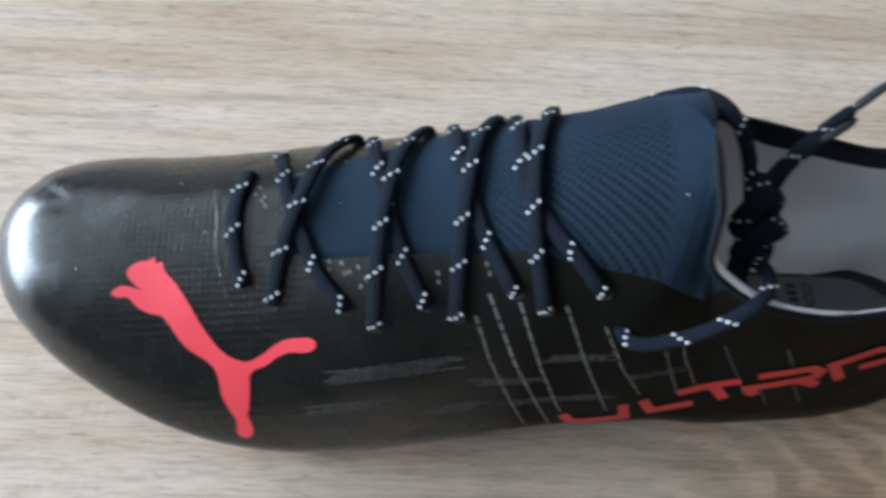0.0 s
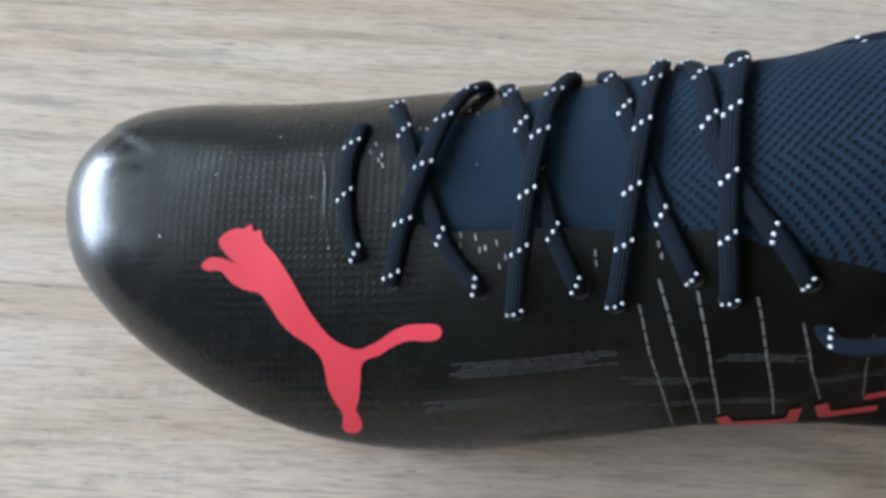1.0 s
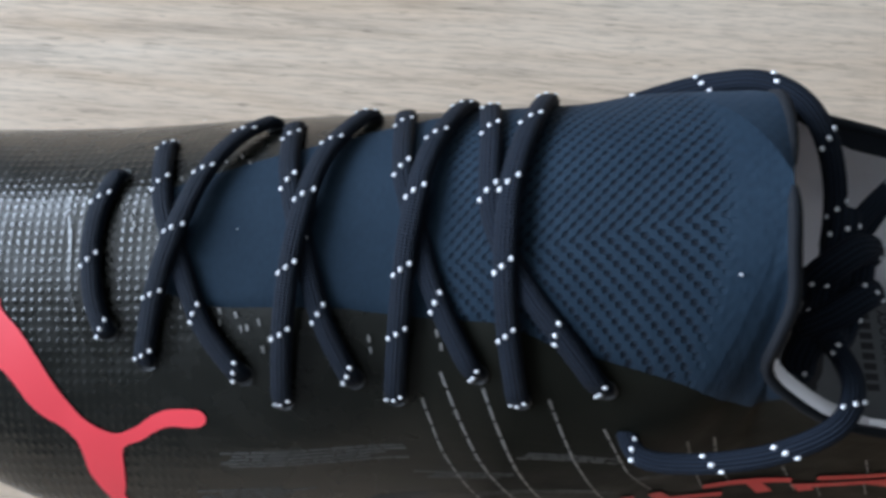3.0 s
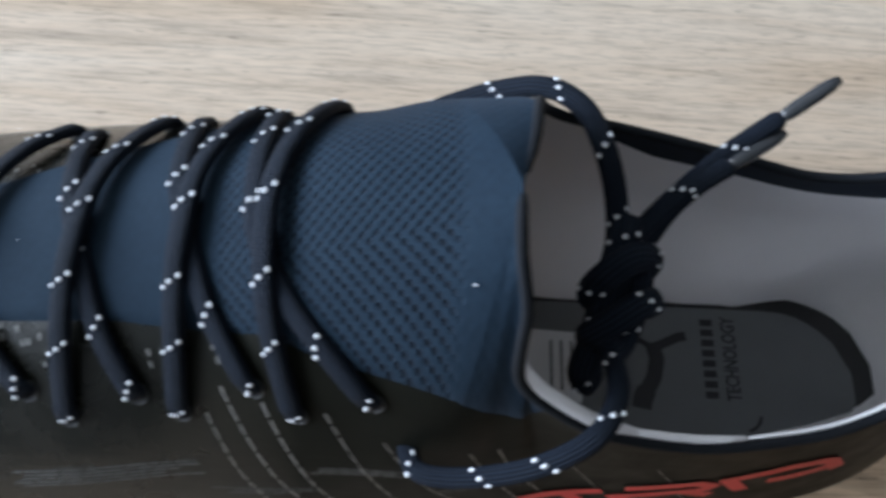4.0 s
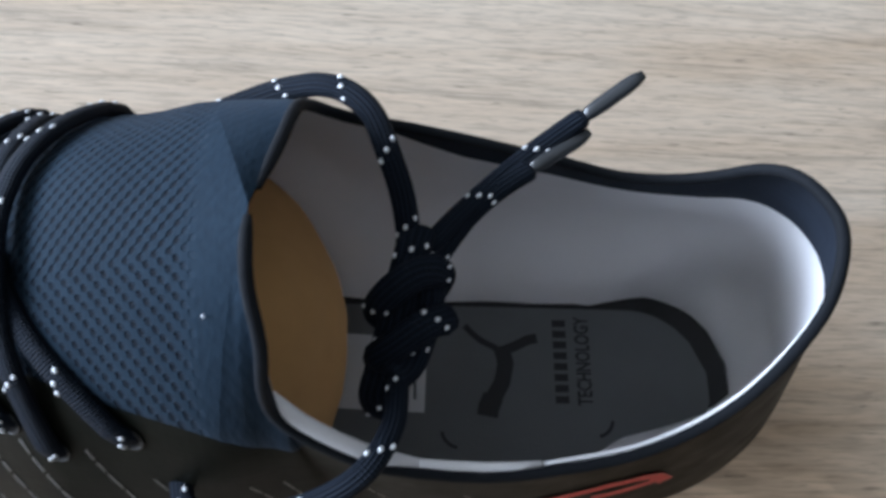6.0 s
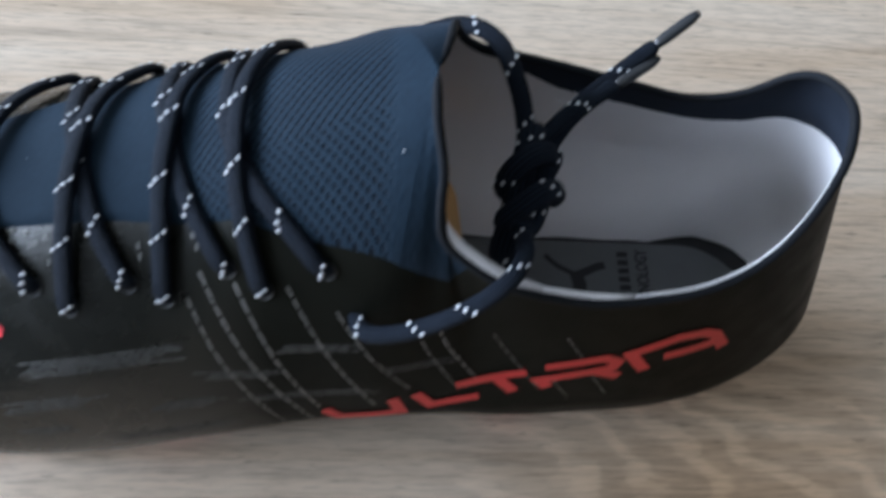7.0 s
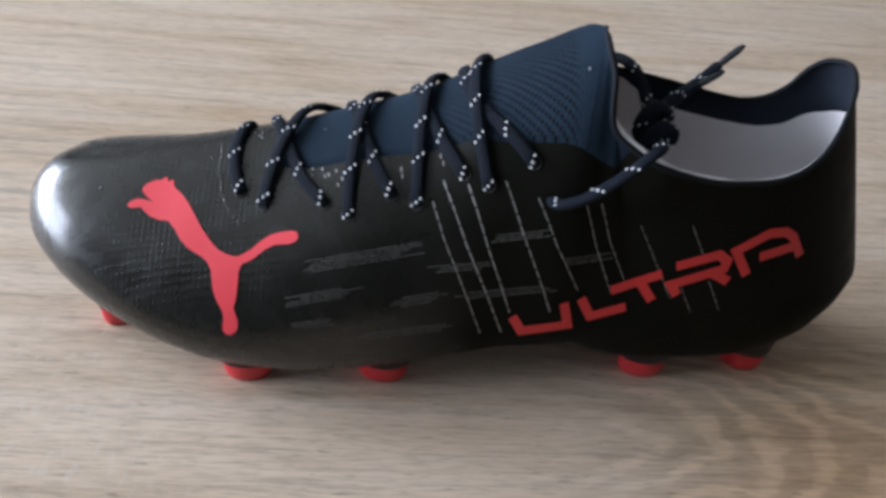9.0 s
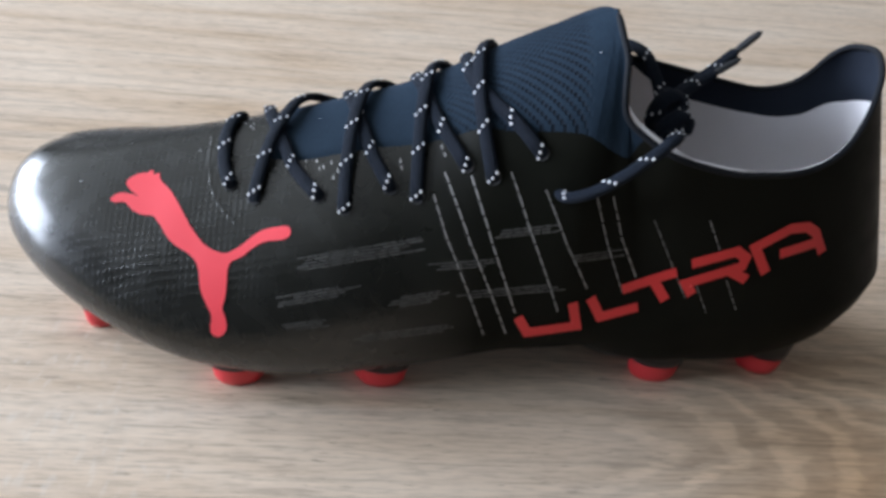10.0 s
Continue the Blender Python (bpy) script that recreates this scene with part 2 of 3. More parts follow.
structure("floor", box((5.1, 5.1, 0.1), (-0.3, 0.8, -0.80)), FLOOR, "plain brown floor of the room", "floor")
structure("ceiling", box((5.1, 5.1, 0.1), (-0.3, 0.8, 1.85)), CEILING, "plain unseen ceiling, off-white for fill light", "ceiling")
structure("wall_north", box((5.1, 0.1, 2.55), (-0.3, 3.4, 0.525)), WALL, "plain off-white wall", "wall")
structure("wall_south", box((5.1, 0.1, 2.55), (-0.3, -1.8, 0.525)), DARKWALL, "plain unseen wall, darkened to dim reflections", "wall")
structure("wall_east", box((0.1, 5.1, 2.55), (2.3, 0.8, 0.525)), WALL, "plain off-white wall", "wall")


def window_wall():
    bm = bmesh.new()
    for lo, hi, z0, z1 in ((-1.75, -0.80, -0.75, 1.8), (2.20, 3.35, -0.75, 1.8), (-0.80, 2.20, -0.75, 0.08), (-0.80, 2.20, 1.68, 1.8)):
        bmesh.ops.create_cube(bm, size=1, matrix=Matrix.Translation((WX - 0.06, (lo + hi) / 2, (z0 + z1) / 2)) @ Matrix.Diagonal((0.1, hi - lo, z1 - z0, 1)))
    structure("wall_west", bm, WALL, "plain off-white wall with a window opening", "wall")


window_wall()
table = tagged(new("table"), "light sonoma oak laminate table top with fine straight grain", "table")
part("tabletop", box((2.2, 1.3, 0.028), (0.15, 0.25, -0.014), 0.0015), WOOD, table, "pale oak-grain laminate board", False)
for sx in (-0.85, 1.15):
    part("side_panel", box((0.028, 1.1, 0.716), (sx, 0.25, -0.389), 0.001), WOOD, table, "", False)


# ---- the boot ----
# plan of the widest line, from the toe along the near side to the heel and back along the far side
PLAN = [(-0.1138, 0.120), (-0.1093, 0.1036), (-0.0983, 0.0910), (-0.083, 0.0805), (-0.062, 0.0707), (-0.036, 0.0650), (-0.008, 0.065),
        (0.022, 0.0690), (0.046, 0.0725), (0.064, 0.0735), (0.074, 0.074), (0.084, 0.0746), (0.098, 0.0750), (0.118, 0.0763),
        (0.142, 0.0785), (0.161, 0.0852), (0.175, 0.0978), (0.1805, 0.115), (0.177, 0.131), (0.162, 0.141), (0.140, 0.146),
        (0.115, 0.148), (0.092, 0.150), (0.078, 0.151), (0.068, 0.152), (0.056, 0.1535), (0.038, 0.157), (0.014, 0.161),
        (-0.012, 0.162), (-0.038, 0.160), (-0.062, 0.1575), (-0.084, 0.1535), (-0.100, 0.1465), (-0.1105, 0.135)]
# the ridge of the forefoot from the toe to the top of the tongue: x, y, z
RIDGE = [(-0.092, 0.121, 0.0588), (-0.088, 0.121, 0.0595), (-0.081, 0.121, 0.0608), (-0.070, 0.121, 0.0632), (-0.052, 0.121, 0.0670),
         (-0.030, 0.122, 0.0725), (-0.004, 0.122, 0.0802), (0.022, 0.121, 0.0908), (0.048, 0.1172, 0.1078), (0.0715, 0.1110, 0.1210)]
# the rim of the opening, from the top of the tongue along the near side to the heel and back, two points to each point of the plan
RIM = [(0.0715, 0.1110, 0.1210), (0.0714, 0.1060, 0.1206), (0.0718, 0.1012, 0.1186), (0.0732, 0.0955, 0.1138), (0.0732, 0.0915, 0.1078),
       (0.0744, 0.0889, 0.1005), (0.0795, 0.0860, 0.0962), (0.0895, 0.0828, 0.0916), (0.1050, 0.0818, 0.0884), (0.1170, 0.0830, 0.0878),
       (0.1280, 0.0850, 0.0884), (0.1370, 0.0884, 0.0910), (0.1430, 0.0922, 0.0958), (0.1473, 0.0970, 0.1022), (0.1502, 0.1025, 0.1090),
       (0.1516, 0.1080, 0.1126), (0.1520, 0.1135, 0.1140), (0.1508, 0.1183, 0.1132), (0.1484, 0.1228, 0.1110), (0.1456, 0.1260, 0.1062),
       (0.1422, 0.1282, 0.0986), (0.1367, 0.1297, 0.0935), (0.1285, 0.1310, 0.0912), (0.1185, 0.1330, 0.0918), (0.1085, 0.1342, 0.0934),
       (0.0995, 0.1352, 0.0948), (0.0910, 0.1360, 0.0960), (0.0845, 0.1362, 0.0972), (0.0798, 0.1356, 0.1005), (0.0770, 0.1330, 0.1068),
       (0.0757, 0.1288, 0.1130), (0.0742, 0.1212, 0.1172), (0.0715, 0.1110, 0.1210)]


def table_of(*pairs):
    xs, ys = zip(*pairs)
    return lambda x: float(np.interp(x, xs, ys))


sole_z = table_of((-0.117, 0.034), (-0.10, 0.0245), (-0.08, 0.0178), (-0.05, 0.0115), (-0.02, 0.0095), (0.02, 0.0115), (0.05, 0.017), (0.075, 0.0195), (0.1, 0.016), (0.14, 0.0155), (0.16, 0.017), (0.184, 0.026))
wide_z = table_of((-0.117, 0.041), (-0.09, 0.0322), (-0.05, 0.0255), (-0.01, 0.025), (0.05, 0.031), (0.10, 0.034), (0.15, 0.037), (0.184, 0.046))


def smooth(x, a, b):
    t = min(1.0, max(0.0, (x - a) / (b - a)))
    return t * t * (3 - 2 * t)


def control_rows():
    rows = []
    for i, (x, y) in enumerate(PLAN):
        if 9 <= i <= 25:
            t, k = RIM[2 * (i - 9)], min(1.0, min(i - 9, 25 - i) / 3)
        else:
            t, k = RIDGE[min(i, 34 - i)], 0.0
        rows.append((x, y, *t, k))
    return rows


RING = spline(control_rows(), 204, closed=True)
crest = spline(RIDGE, 55)      # both sides of the forefoot meet on one ridge
for i in range(55):
    RING[i, 2:5] = RING[-i, 2:5] = crest[i]
RING[54:151, 2:5] = spline(RIM, 97)


def profile(row, v, inset=0.0, low=1.0):
    """A point of the upper's skin, v from 0 at the sole's edge over 0.25 at the widest line to 1 at the ridge or rim."""
    x, y, tx, ty, tz, k = row
    o, t = np.array((x, y)), np.array((tx, ty))
    zb, zw = sole_z(x), wide_z(x)
    way = t - o
    way = way / max(np.linalg.norm(way), 1e-6)
    o = o + way * inset
    if v < 0.25:
        a = (1 - v / 0.25) * math.pi / 2
        q = o + way * low * (0.011 + 0.006 * smooth(x, 0.12, 0.18)) * (1 - math.cos(a))
        return (q[0], q[1], zw - (zw - zb) * math.sin(a))
    f = (v - 0.25) / 0.75
    a = f * math.pi / 2
    p = 1.47 + 0.17 * smooth(x, -0.040, 0.0) + 0.14 * smooth(x, 0.015, 0.045) + 0.52 * (1 - smooth(x, -0.114, -0.064))
    if y > 0.14:
        p += 0.15 * (1 - smooth(x, -0.04, 0.0)) - 0.16 * smooth(x, 0.015, 0.04) + 0.22 * smooth(x, 0.044, 0.060)
    round_h, round_v = 1 - math.cos(a) ** (2 / p), math.sin(a) ** (2 / p)
    slant_h, slant_v = f**1.02, f
    h, u = round_h + (slant_h - round_h) * k, round_v + (slant_v - round_v) * k
    q = o + (t - o) * h
    return (q[0], q[1], zw + (tz - inset * 0.6 * (1 - k) - zw) * u)


boot = tagged(new("football_boot"), "glossy black football boot with coral red studs, laced, on table", "boot")
LEVELS = [0, 0.05, 0.1, 0.15, 0.2] + list(np.linspace(0.25, 1, 40))
skin = grid_mesh([[profile(r, v) for v in LEVELS] for r in RING], True)
bmesh.ops.remove_doubles(skin, verts=skin.verts[:], dist=0.0002)
upper = part("upper", skin, SHELL, boot, "glossy black coated knit upper with embossed dots")
def lining_top(i):
    """The level at which the grey lining gives way to the dark collar, by the place along the rim."""
    return float(np.interp((i - 54) / 6, (0, 6, 7, 8, 9, 10, 11, 12.3, 13.2, 16), (0.97, 0.97, 0.91, 0.82, 0.785, 0.80, 0.86, 0.87, 0.965, 0.97)))


def lining_inset(r, v):
    """How far the lining stands in from the skin: thin at the top, padded towards the footbed."""
    foot = (0.018 + (0.007 if r[1] > 0.118 else 0.0)) * (1 - smooth(r[0], 0.164, 0.181)) + 0.0015
    return 0.0024 + foot * (1 - smooth(v, 0.02, 0.62))


def collar_inset(i, f):
    """The collar is thinnest at the rim, with a soft padded roll below it round the heel."""
    u = (i - 54) / 6
    heel = smooth(u, 6.5, 7.5) * (1 - smooth(u, 10.0, 11.0))
    return 0.0024 * (1 - f) + heel * 0.0030 * math.sin(math.pi * min(1.0, f / 0.62)) ** 0.7


rim_rows = [(i, RING[i]) for i in range(54, 151) if RING[i][5] > 0.02]
part("lining", grid_mesh([[profile(r, v, lining_inset(r, v), 0.70) for v in np.linspace(0.0, lining_top(i), 28)] for i, r in rim_rows]), LINING, boot, "pale grey textile lining")
part("collar_lining", grid_mesh([[profile(r, lining_top(i) + (1 - lining_top(i)) * f, collar_inset(i, f)) for f in np.linspace(0.0, 1.0, 18)] for i, r in rim_rows]), DARKKNIT, boot, "dark navy padded collar lining")


def outsole():
    bm = bmesh.new()
    ring = [profile(r, 0.0) for r in RING]
    top = [bm.verts.new((x, y, z)) for x, y, z in ring]
    mid = Vector((0.03, 0.113, 0.0))
    low = [bm.verts.new((x + (mid.x - x) * 0.03, y + (mid.y - y) * 0.06, z - 0.0022)) for x, y, z in ring]
    spine = [bm.verts.new((x, 0.115, sole_z(x) - 0.003)) for x in np.linspace(-0.100, 0.155, 60)]
    n = len(ring)
    for i in range(n):
        bm.faces.new((top[i], top[(i + 1) % n], low[(i + 1) % n], low[i]))
    for i in range(n):
        a, b = low[i], low[(i + 1) % n]
        sa, sb = (min(spine, key=lambda s: abs(s.co.x - q.co.x)) for q in (a, b))
        bm.faces.new((a, b, sb, sa) if sa is not sb else (a, b, sa))
    return bm


part("outsole", outsole(), BLACK, boot, "black moulded outsole plate")


def stud(x, y, r, turn, lo, hi):
    """A slice of a moulded stud, between two shares of its height from the table to the sole."""
    top = sole_z(x) + 0.001
    bm = bmesh.new()
    rings = []
    for f in np.linspace(lo, hi, 5):
        s = 0.90 + 0.20 * f - (0.10 if f == 0 else 0.0)
        ring = []
        for k in range(20):
            a = k * math.tau / 20
            u = Vector((math.cos(a) * r * s, math.sin(a) * r * s * 0.62, 0))
            u.rotate(Euler((0, 0, radians(turn))))
            ring.append(bm.verts.new((x + u.x, y + u.y, top * f)))
        rings.append(ring)
    bm.faces.new(rings[0]), bm.faces.new(rings[-1])
    for a, b in zip(rings, rings[1:]):
        for k in range(20):
            bm.faces.new((a[k], a[(k + 1) % 20], b[(k + 1) % 20], b[k]))
    return bm


for sx, sy, sr, st in ((-0.085, 0.102, 0.0065, 20), (-0.035, 0.079, 0.0088, 10), (0.011, 0.081, 0.0090, -5), (0.106, 0.089, 0.0090, -5), (0.146, 0.095, 0.0082, -20),
                       (-0.082, 0.133, 0.0065, -20), (-0.035, 0.146, 0.0088, -10), (0.011, 0.150, 0.0090, 5), (0.106, 0.137, 0.0090, 5), (0.148, 0.132, 0.0082, 20)):
    share = min(0.9, 0.0085 / (sole_z(sx) + 0.001))
    tip = part("stud", stud(sx, sy, sr, st, 0.0, share), RED, boot, "coral red moulded stud")
    part("stud_base", stud(sx, sy, sr * 1.06, st, share - 0.02, 1.0), BLACK, tip, "black base of the stud")


def footbed(x0, x1, z, near, far, back):
    """A flat bed with a rounded heel end between two edges."""
    rows = []
    for x in np.linspace(x0, x1, 70):
        w = max(0.03, 1 - max(0.0, (x - (x1 - back)) / back) ** 2.6) ** 0.5
        mid, half = (near + far) / 2, (far - near) / 2
        rows.append([(x, mid + (2 * f - 1) * half * w, z + 0.006 * smooth(x, 0.158, 0.175)) for f in np.linspace(0, 1, 12)])
    return grid_mesh(rows)


part("insole_board", footbed(-0.02, 0.1712, 0.0283, 0.0860, 0.1290, 0.021), INK, boot, "black board under the insole")
insole = part("insole", footbed(-0.02, 0.1668, 0.0295, 0.0870, 0.1250, 0.019), INSOLE, boot, "dark grey foam insole with black print")


# ---- what lies on the skin of the boot ----
TREE = BVHTree.FromPolygons([v.co[:] for v in upper.data.vertices], [p.vertices[:] for p in upper.data.polygons])
SIDE_IN, SIDE_UP = Vector((0, 0.8, -0.6)), Vector((0, 0.6, 0.8))


def on_side(x, w, lift=0.0):
    """A place on the near flank from x and the height w along its slope, in millimetres."""
    start = Vector((x / 1000, 0, 0)) + SIDE_UP * (w / 1000) - SIDE_IN * 0.3
    hit, n, _, _ = TREE.ray_cast(start, SIDE_IN)
    if n.dot(SIDE_IN) > 0:
        n = -n
    return hit + n * lift, n


def on_top(x, y, lift=0.0):
    """A place on top of the forefoot from x and y, in millimetres."""
    hit, n, _, _ = TREE.ray_cast(Vector((x / 1000, y / 1000, 0.3)), Vector((0, 0, -1)))
    if n.z < 0:
        n = -n
    return hit + n * lift, n


def on_insole(x, y, lift=0.0):
    return Vector((x / 1000, y / 1000, 0.0295 + lift)), Vector((0, 0, 1))


def even(points, step):
    """Points at equal steps along a broken line, its corners kept."""
    out = [np.array(points[0], float)]
    for a, b in zip(points, points[1:]):
        a, b = np.array(a, float), np.array(b, float)
        n = max(1, int(np.ceil(np.linalg.norm(b - a) / step)))
        out += [a + (b - a) * k / n for k in range(1, n + 1)]
    return out


def ribbon(points, width, place, lift=0.00025, crown=0.0, step=1.2, bm=None):
    """A flat stroke along a broken line on a skin; widths in millimetres."""
    bm = bm or bmesh.new()
    line = even(points, step)
    rows = []
    for i, p in enumerate(line):
        d0 = line[i] - line[i - 1] if i else line[1] - line[0]
        d1 = line[i + 1] - line[i] if i + 1 < len(line) else d0
        d0, d1 = d0 / np.linalg.norm(d0), d1 / np.linalg.norm(d1)
        t = d0 + d1
        t = t / max(np.linalg.norm(t), 1e-6)
        side = np.array((-t[1], t[0])) * width / 2 / max(0.55, float(t @ d0))
        rows.append([place(*(p + side * f), lift + crown * (1 - f * f))[0] for f in (-1, -0.5, 0, 0.5, 1)])
    verts = [[bm.verts.new(q) for q in row] for row in rows]
    for a, b in zip(verts, verts[1:]):
        for j in range(4):
            bm.faces.new((a[j], a[j + 1], b[j + 1], b[j]))
    return bm


def patch(outline, place, lift=0.00025, step=1.5):
    """A flat shape of any outline laid on a skin; millimetres."""
    bm = bmesh.new()
    bm.faces.new([bm.verts.new((x, y, 0)) for x, y in outline])
    bmesh.ops.triangulate(bm, faces=bm.faces[:])
    for axis in (0, 1):
        lo, hi = min(p[axis] for p in outline), max(p[axis] for p in outline)
        for c in np.arange(lo + step, hi, step):
            co, no = [0, 0, 0], [0, 0, 0]
            co[axis], no[axis] = c, 1
            bmesh.ops.bisect_plane(bm, geom=bm.verts[:] + bm.edges[:] + bm.faces[:], plane_co=co, plane_no=no)
    for v in bm.verts:
        v.co = place(v.co.x, v.co.y, lift)[0]
    return bm


# a leaping shape on the toe
LEAP = [(-73.9, 103), (-71.4, 105), (-67.6, 104.8), (-65.6, 104.2), (-67.9, 105.8), (-70, 108.2), (-68.6, 110.2), (-66, 111.5), (-64.3, 111.6), (-62.6, 112.7), (-61.8, 111.3), (-60.2, 111.8),
        (-59.4, 109.6), (-55.6, 106.4), (-51.9, 101.6), (-48.6, 96.8), (-45.4, 93), (-42.8, 90.6), (-39.5, 89.2), (-36.3, 88.9), (-32.2, 91.4), (-29.3, 94.1), (-26, 96.3), (-22.1, 97.4),
        (-19, 97.8), (-17.7, 96.6), (-18.3, 94.6), (-20.9, 93.5), (-25, 92.9), (-28.3, 91), (-31.5, 88.2), (-35.3, 85.7), (-35.7, 80.3), (-36, 75.3), (-36.6, 72.5), (-35.4, 69.5),
        (-35.2, 66.3), (-36.8, 64.2), (-38.6, 64.2), (-39.9, 65.7), (-39.8, 70.3), (-41.6, 73.7), (-43.4, 77.6), (-44.1, 81.6), (-45, 85), (-47.5, 87.7), (-51.9, 90), (-54.8, 92.5),
        (-57.3, 95.8), (-60, 98.5), (-62.7, 98.6), (-66.4, 99.8), (-69.3, 102.2), (-72.3, 101.9)]
part("printed_shape", patch([tuple(q) for q in spline(LEAP, 162, closed=True)], on_side, 0.0003), PRINT, boot, "coral red printed leaping shape")

# slanted red strokes along the heel
for strokes in ([[(51.7, 74.3), (55.4, 69.4), (70.4, 72.4), (67.7, 79.8)]],
                [[(73.1, 81.6), (77.4, 75.6), (88.7, 79.4)]],
                [[(82.5, 84.6), (98.1, 91.0)], [(92.0, 87.6), (96.8, 82.0)]],
                [[(101.9, 93.7), (114.6, 98.2), (118.0, 96.4), (117.6, 93.8), (101.8, 87.6), (104.6, 84.2)], [(114.0, 92.3), (120.3, 89.8)]],
                [[(125.9, 92.1), (119.9, 99.7), (129.5, 105.8), (135.0, 106.6), (138.5, 105.2), (143.2, 99.3)], [(128.4, 98.2), (140.3, 102.6)]]):
    shape = bmesh.new()
    for n_th, line in enumerate(strokes):
        ribbon(line, 3.0, on_side, 0.00042 + 0.0001 * n_th, bm=shape)
    part("printed_stroke", shape, DEEPRED, boot, "slanted coral red printed stroke")


def dashed(points, width, on, gap, place, lift, crown=0.00012, jitter=0.0):
    """A row of stitches along a broken line."""
    bm = bmesh.new()
    line = even(points, 0.35)
    k, n = 0, len(line)
    while k < n - 2:
        length = max(2, int(on / 0.35 * (1 + jitter * (random.random() - 0.5))))
        piece = line[k:k + length]
        if len(piece) > 1:
            ribbon(piece, width, place, lift, crown, 0.7, bm)
        k += length + max(1, int(gap / 0.35))
    return bm


random.seed(3)
for line, w in (([(23.4, 109.5), (27.9, 97.1), (41.9, 67.9)], 0.42), ([(26.3, 116.1), (35.0, 95.7), (48.8, 68.6)], 0.5), ([(33.8, 115.4), (42.0, 94.3), (50.6, 75.5)], 0.5),
                ([(44.8, 116.9), (51.9, 100.2), (63.9, 76.2)], 0.42), ([(54.8, 112.3), (62.6, 97.3), (71.4, 84.3)], 0.36), ([(69.3, 111.3), (75.1, 98.1), (82.6, 83.9)], 0.32),
                ([(74.3, 111.6), (79.2, 100.0), (87.7, 86.0)], 0.36), ([(87.9, 105.7), (102.7, 83.0)], 0.26), ([(103.6, 106.6), (109.2, 98.2)], 0.26),
                ([(114.1, 89.2), (120.3, 80.0)], 0.26), ([(105.3, 87.0), (110.9, 78.5)], 0.26)):
    part("stitch_line", dashed(line, w * 0.9, 3.6, 0.36, on_side, 0.0001, jitter=0.6), SILVER, boot, "thin silver stitched line")


def weave_patch(x0, w0, x1, w1, height):
    """Rows of short threads of a faded woven window in the coating."""
    bm = bmesh.new()
    rows = max(2, int(height / 0.9) + 1)
    for r in range(rows):
        off = (r - rows / 2) * 0.9
        x, b = x0 + random.uniform(-1, 5), x1 + random.uniform(-7, 1)
        while x < b - 1:
            e = min(b, x + random.uniform(1.8, 4.5))
            f, g = (x - x0) / (x1 - x0), (e - x0) / (x1 - x0)
            ribbon([(x, w0 + (w1 - w0) * f + off), (e, w0 + (w1 - w0) * g + off)], random.uniform(0.3, 0.55), on_side, 0.00006, 0.0001, 1.5, bm)
            x = e + random.uniform(0.25, 0.45)
    return bm


for a in ((-14.4, 87.3, 21.6, 95.6, 4.4), (-20.1, 75.9, 3.2, 81.4, 3.2), (10.9, 76.7, 31.8, 81.3, 3.2), (22.0, 88.4, 45.7, 91.6, 2.4), (41.2, 99.2, 61.5, 102.6, 2.4),
          (3.0, 65.6, 32.8, 70.7, 2.6), (31.9, 80.4, 64.2, 85.0, 2.6), (-19.2, 68.0, -5.4, 70.5, 1.8), (63.2, 93.0, 82.6, 96.7, 1.8)):
    part("weave_window", weave_patch(*a), GHOST, boot, "faded grey woven patch in the coating")


# ---- the tongue ----
near_edge = table_of((-0.030, 0.106), (-0.018, 0.1017), (0.0066, 0.1009), (0.027, 0.0979), (0.0354, 0.0964), (0.0432, 0.0927), (0.0511, 0.0902), (0.0634, 0.0863), (0.080, 0.0815))
far_edge = table_of((-0.030, 0.124), (-0.021, 0.1275), (-0.0055, 0.1328), (0.0176, 0.139), (0.045, 0.146), (0.08, 0.150))


def edge_level(row, edge, sign):
    lo, hi = 0.26, 0.995
    for _ in range(24):
        v = (lo + hi) / 2
        x, y, _z = profile(row, v)
        if (y - edge(x)) * sign > 0:
            hi = v
        else:
            lo = v
    return hi


def tongue():
    rows = []
    for i in range(31, 55):
        near, far = RING[i], RING[204 - i]
        vn, vf = edge_level(near, near_edge, 1), edge_level(far, far_edge, -1)
        line = []
        for row, v0, fs in ((near, vn, np.linspace(0, 1, 26)), (far, vf, np.linspace(1, 0, 26)[1:])):
            for f in fs:
                line.append(profile(row, v0 + (1 - v0) * f, 0.0004 - 0.0012 * smooth(f, 0, 0.1)))
        rows.append(line)
    return grid_mesh(rows)


tongue_ob = part("tongue", tongue(), KNIT, boot, "navy knitted tongue with chevron holes")
for span, edge, sign in ((range(54, 73), near_edge, 1), (range(150, 131, -1), far_edge, -1)):
    rows = []
    first = edge_level(RING[span[0]], edge, sign)
    for n_th, i in enumerate(span):
        v0 = first + (0.985 - first) * (n_th / 18) ** 2.4
        rows.append([profile(RING[i], v0 + (1 - v0) * f, 0.0004 - 0.0012 * smooth(f, 0, 0.1)) for f in np.linspace(0, 1, 20)])
    part("tongue_wing", grid_mesh(rows), KNIT, boot, "navy knitted side of the tongue")


def binding(rows, radius=0.0009):
    """A rolled edge along a line of points."""
    return tube([Vector(p) for p in rows], radius * 2, radius * 2)


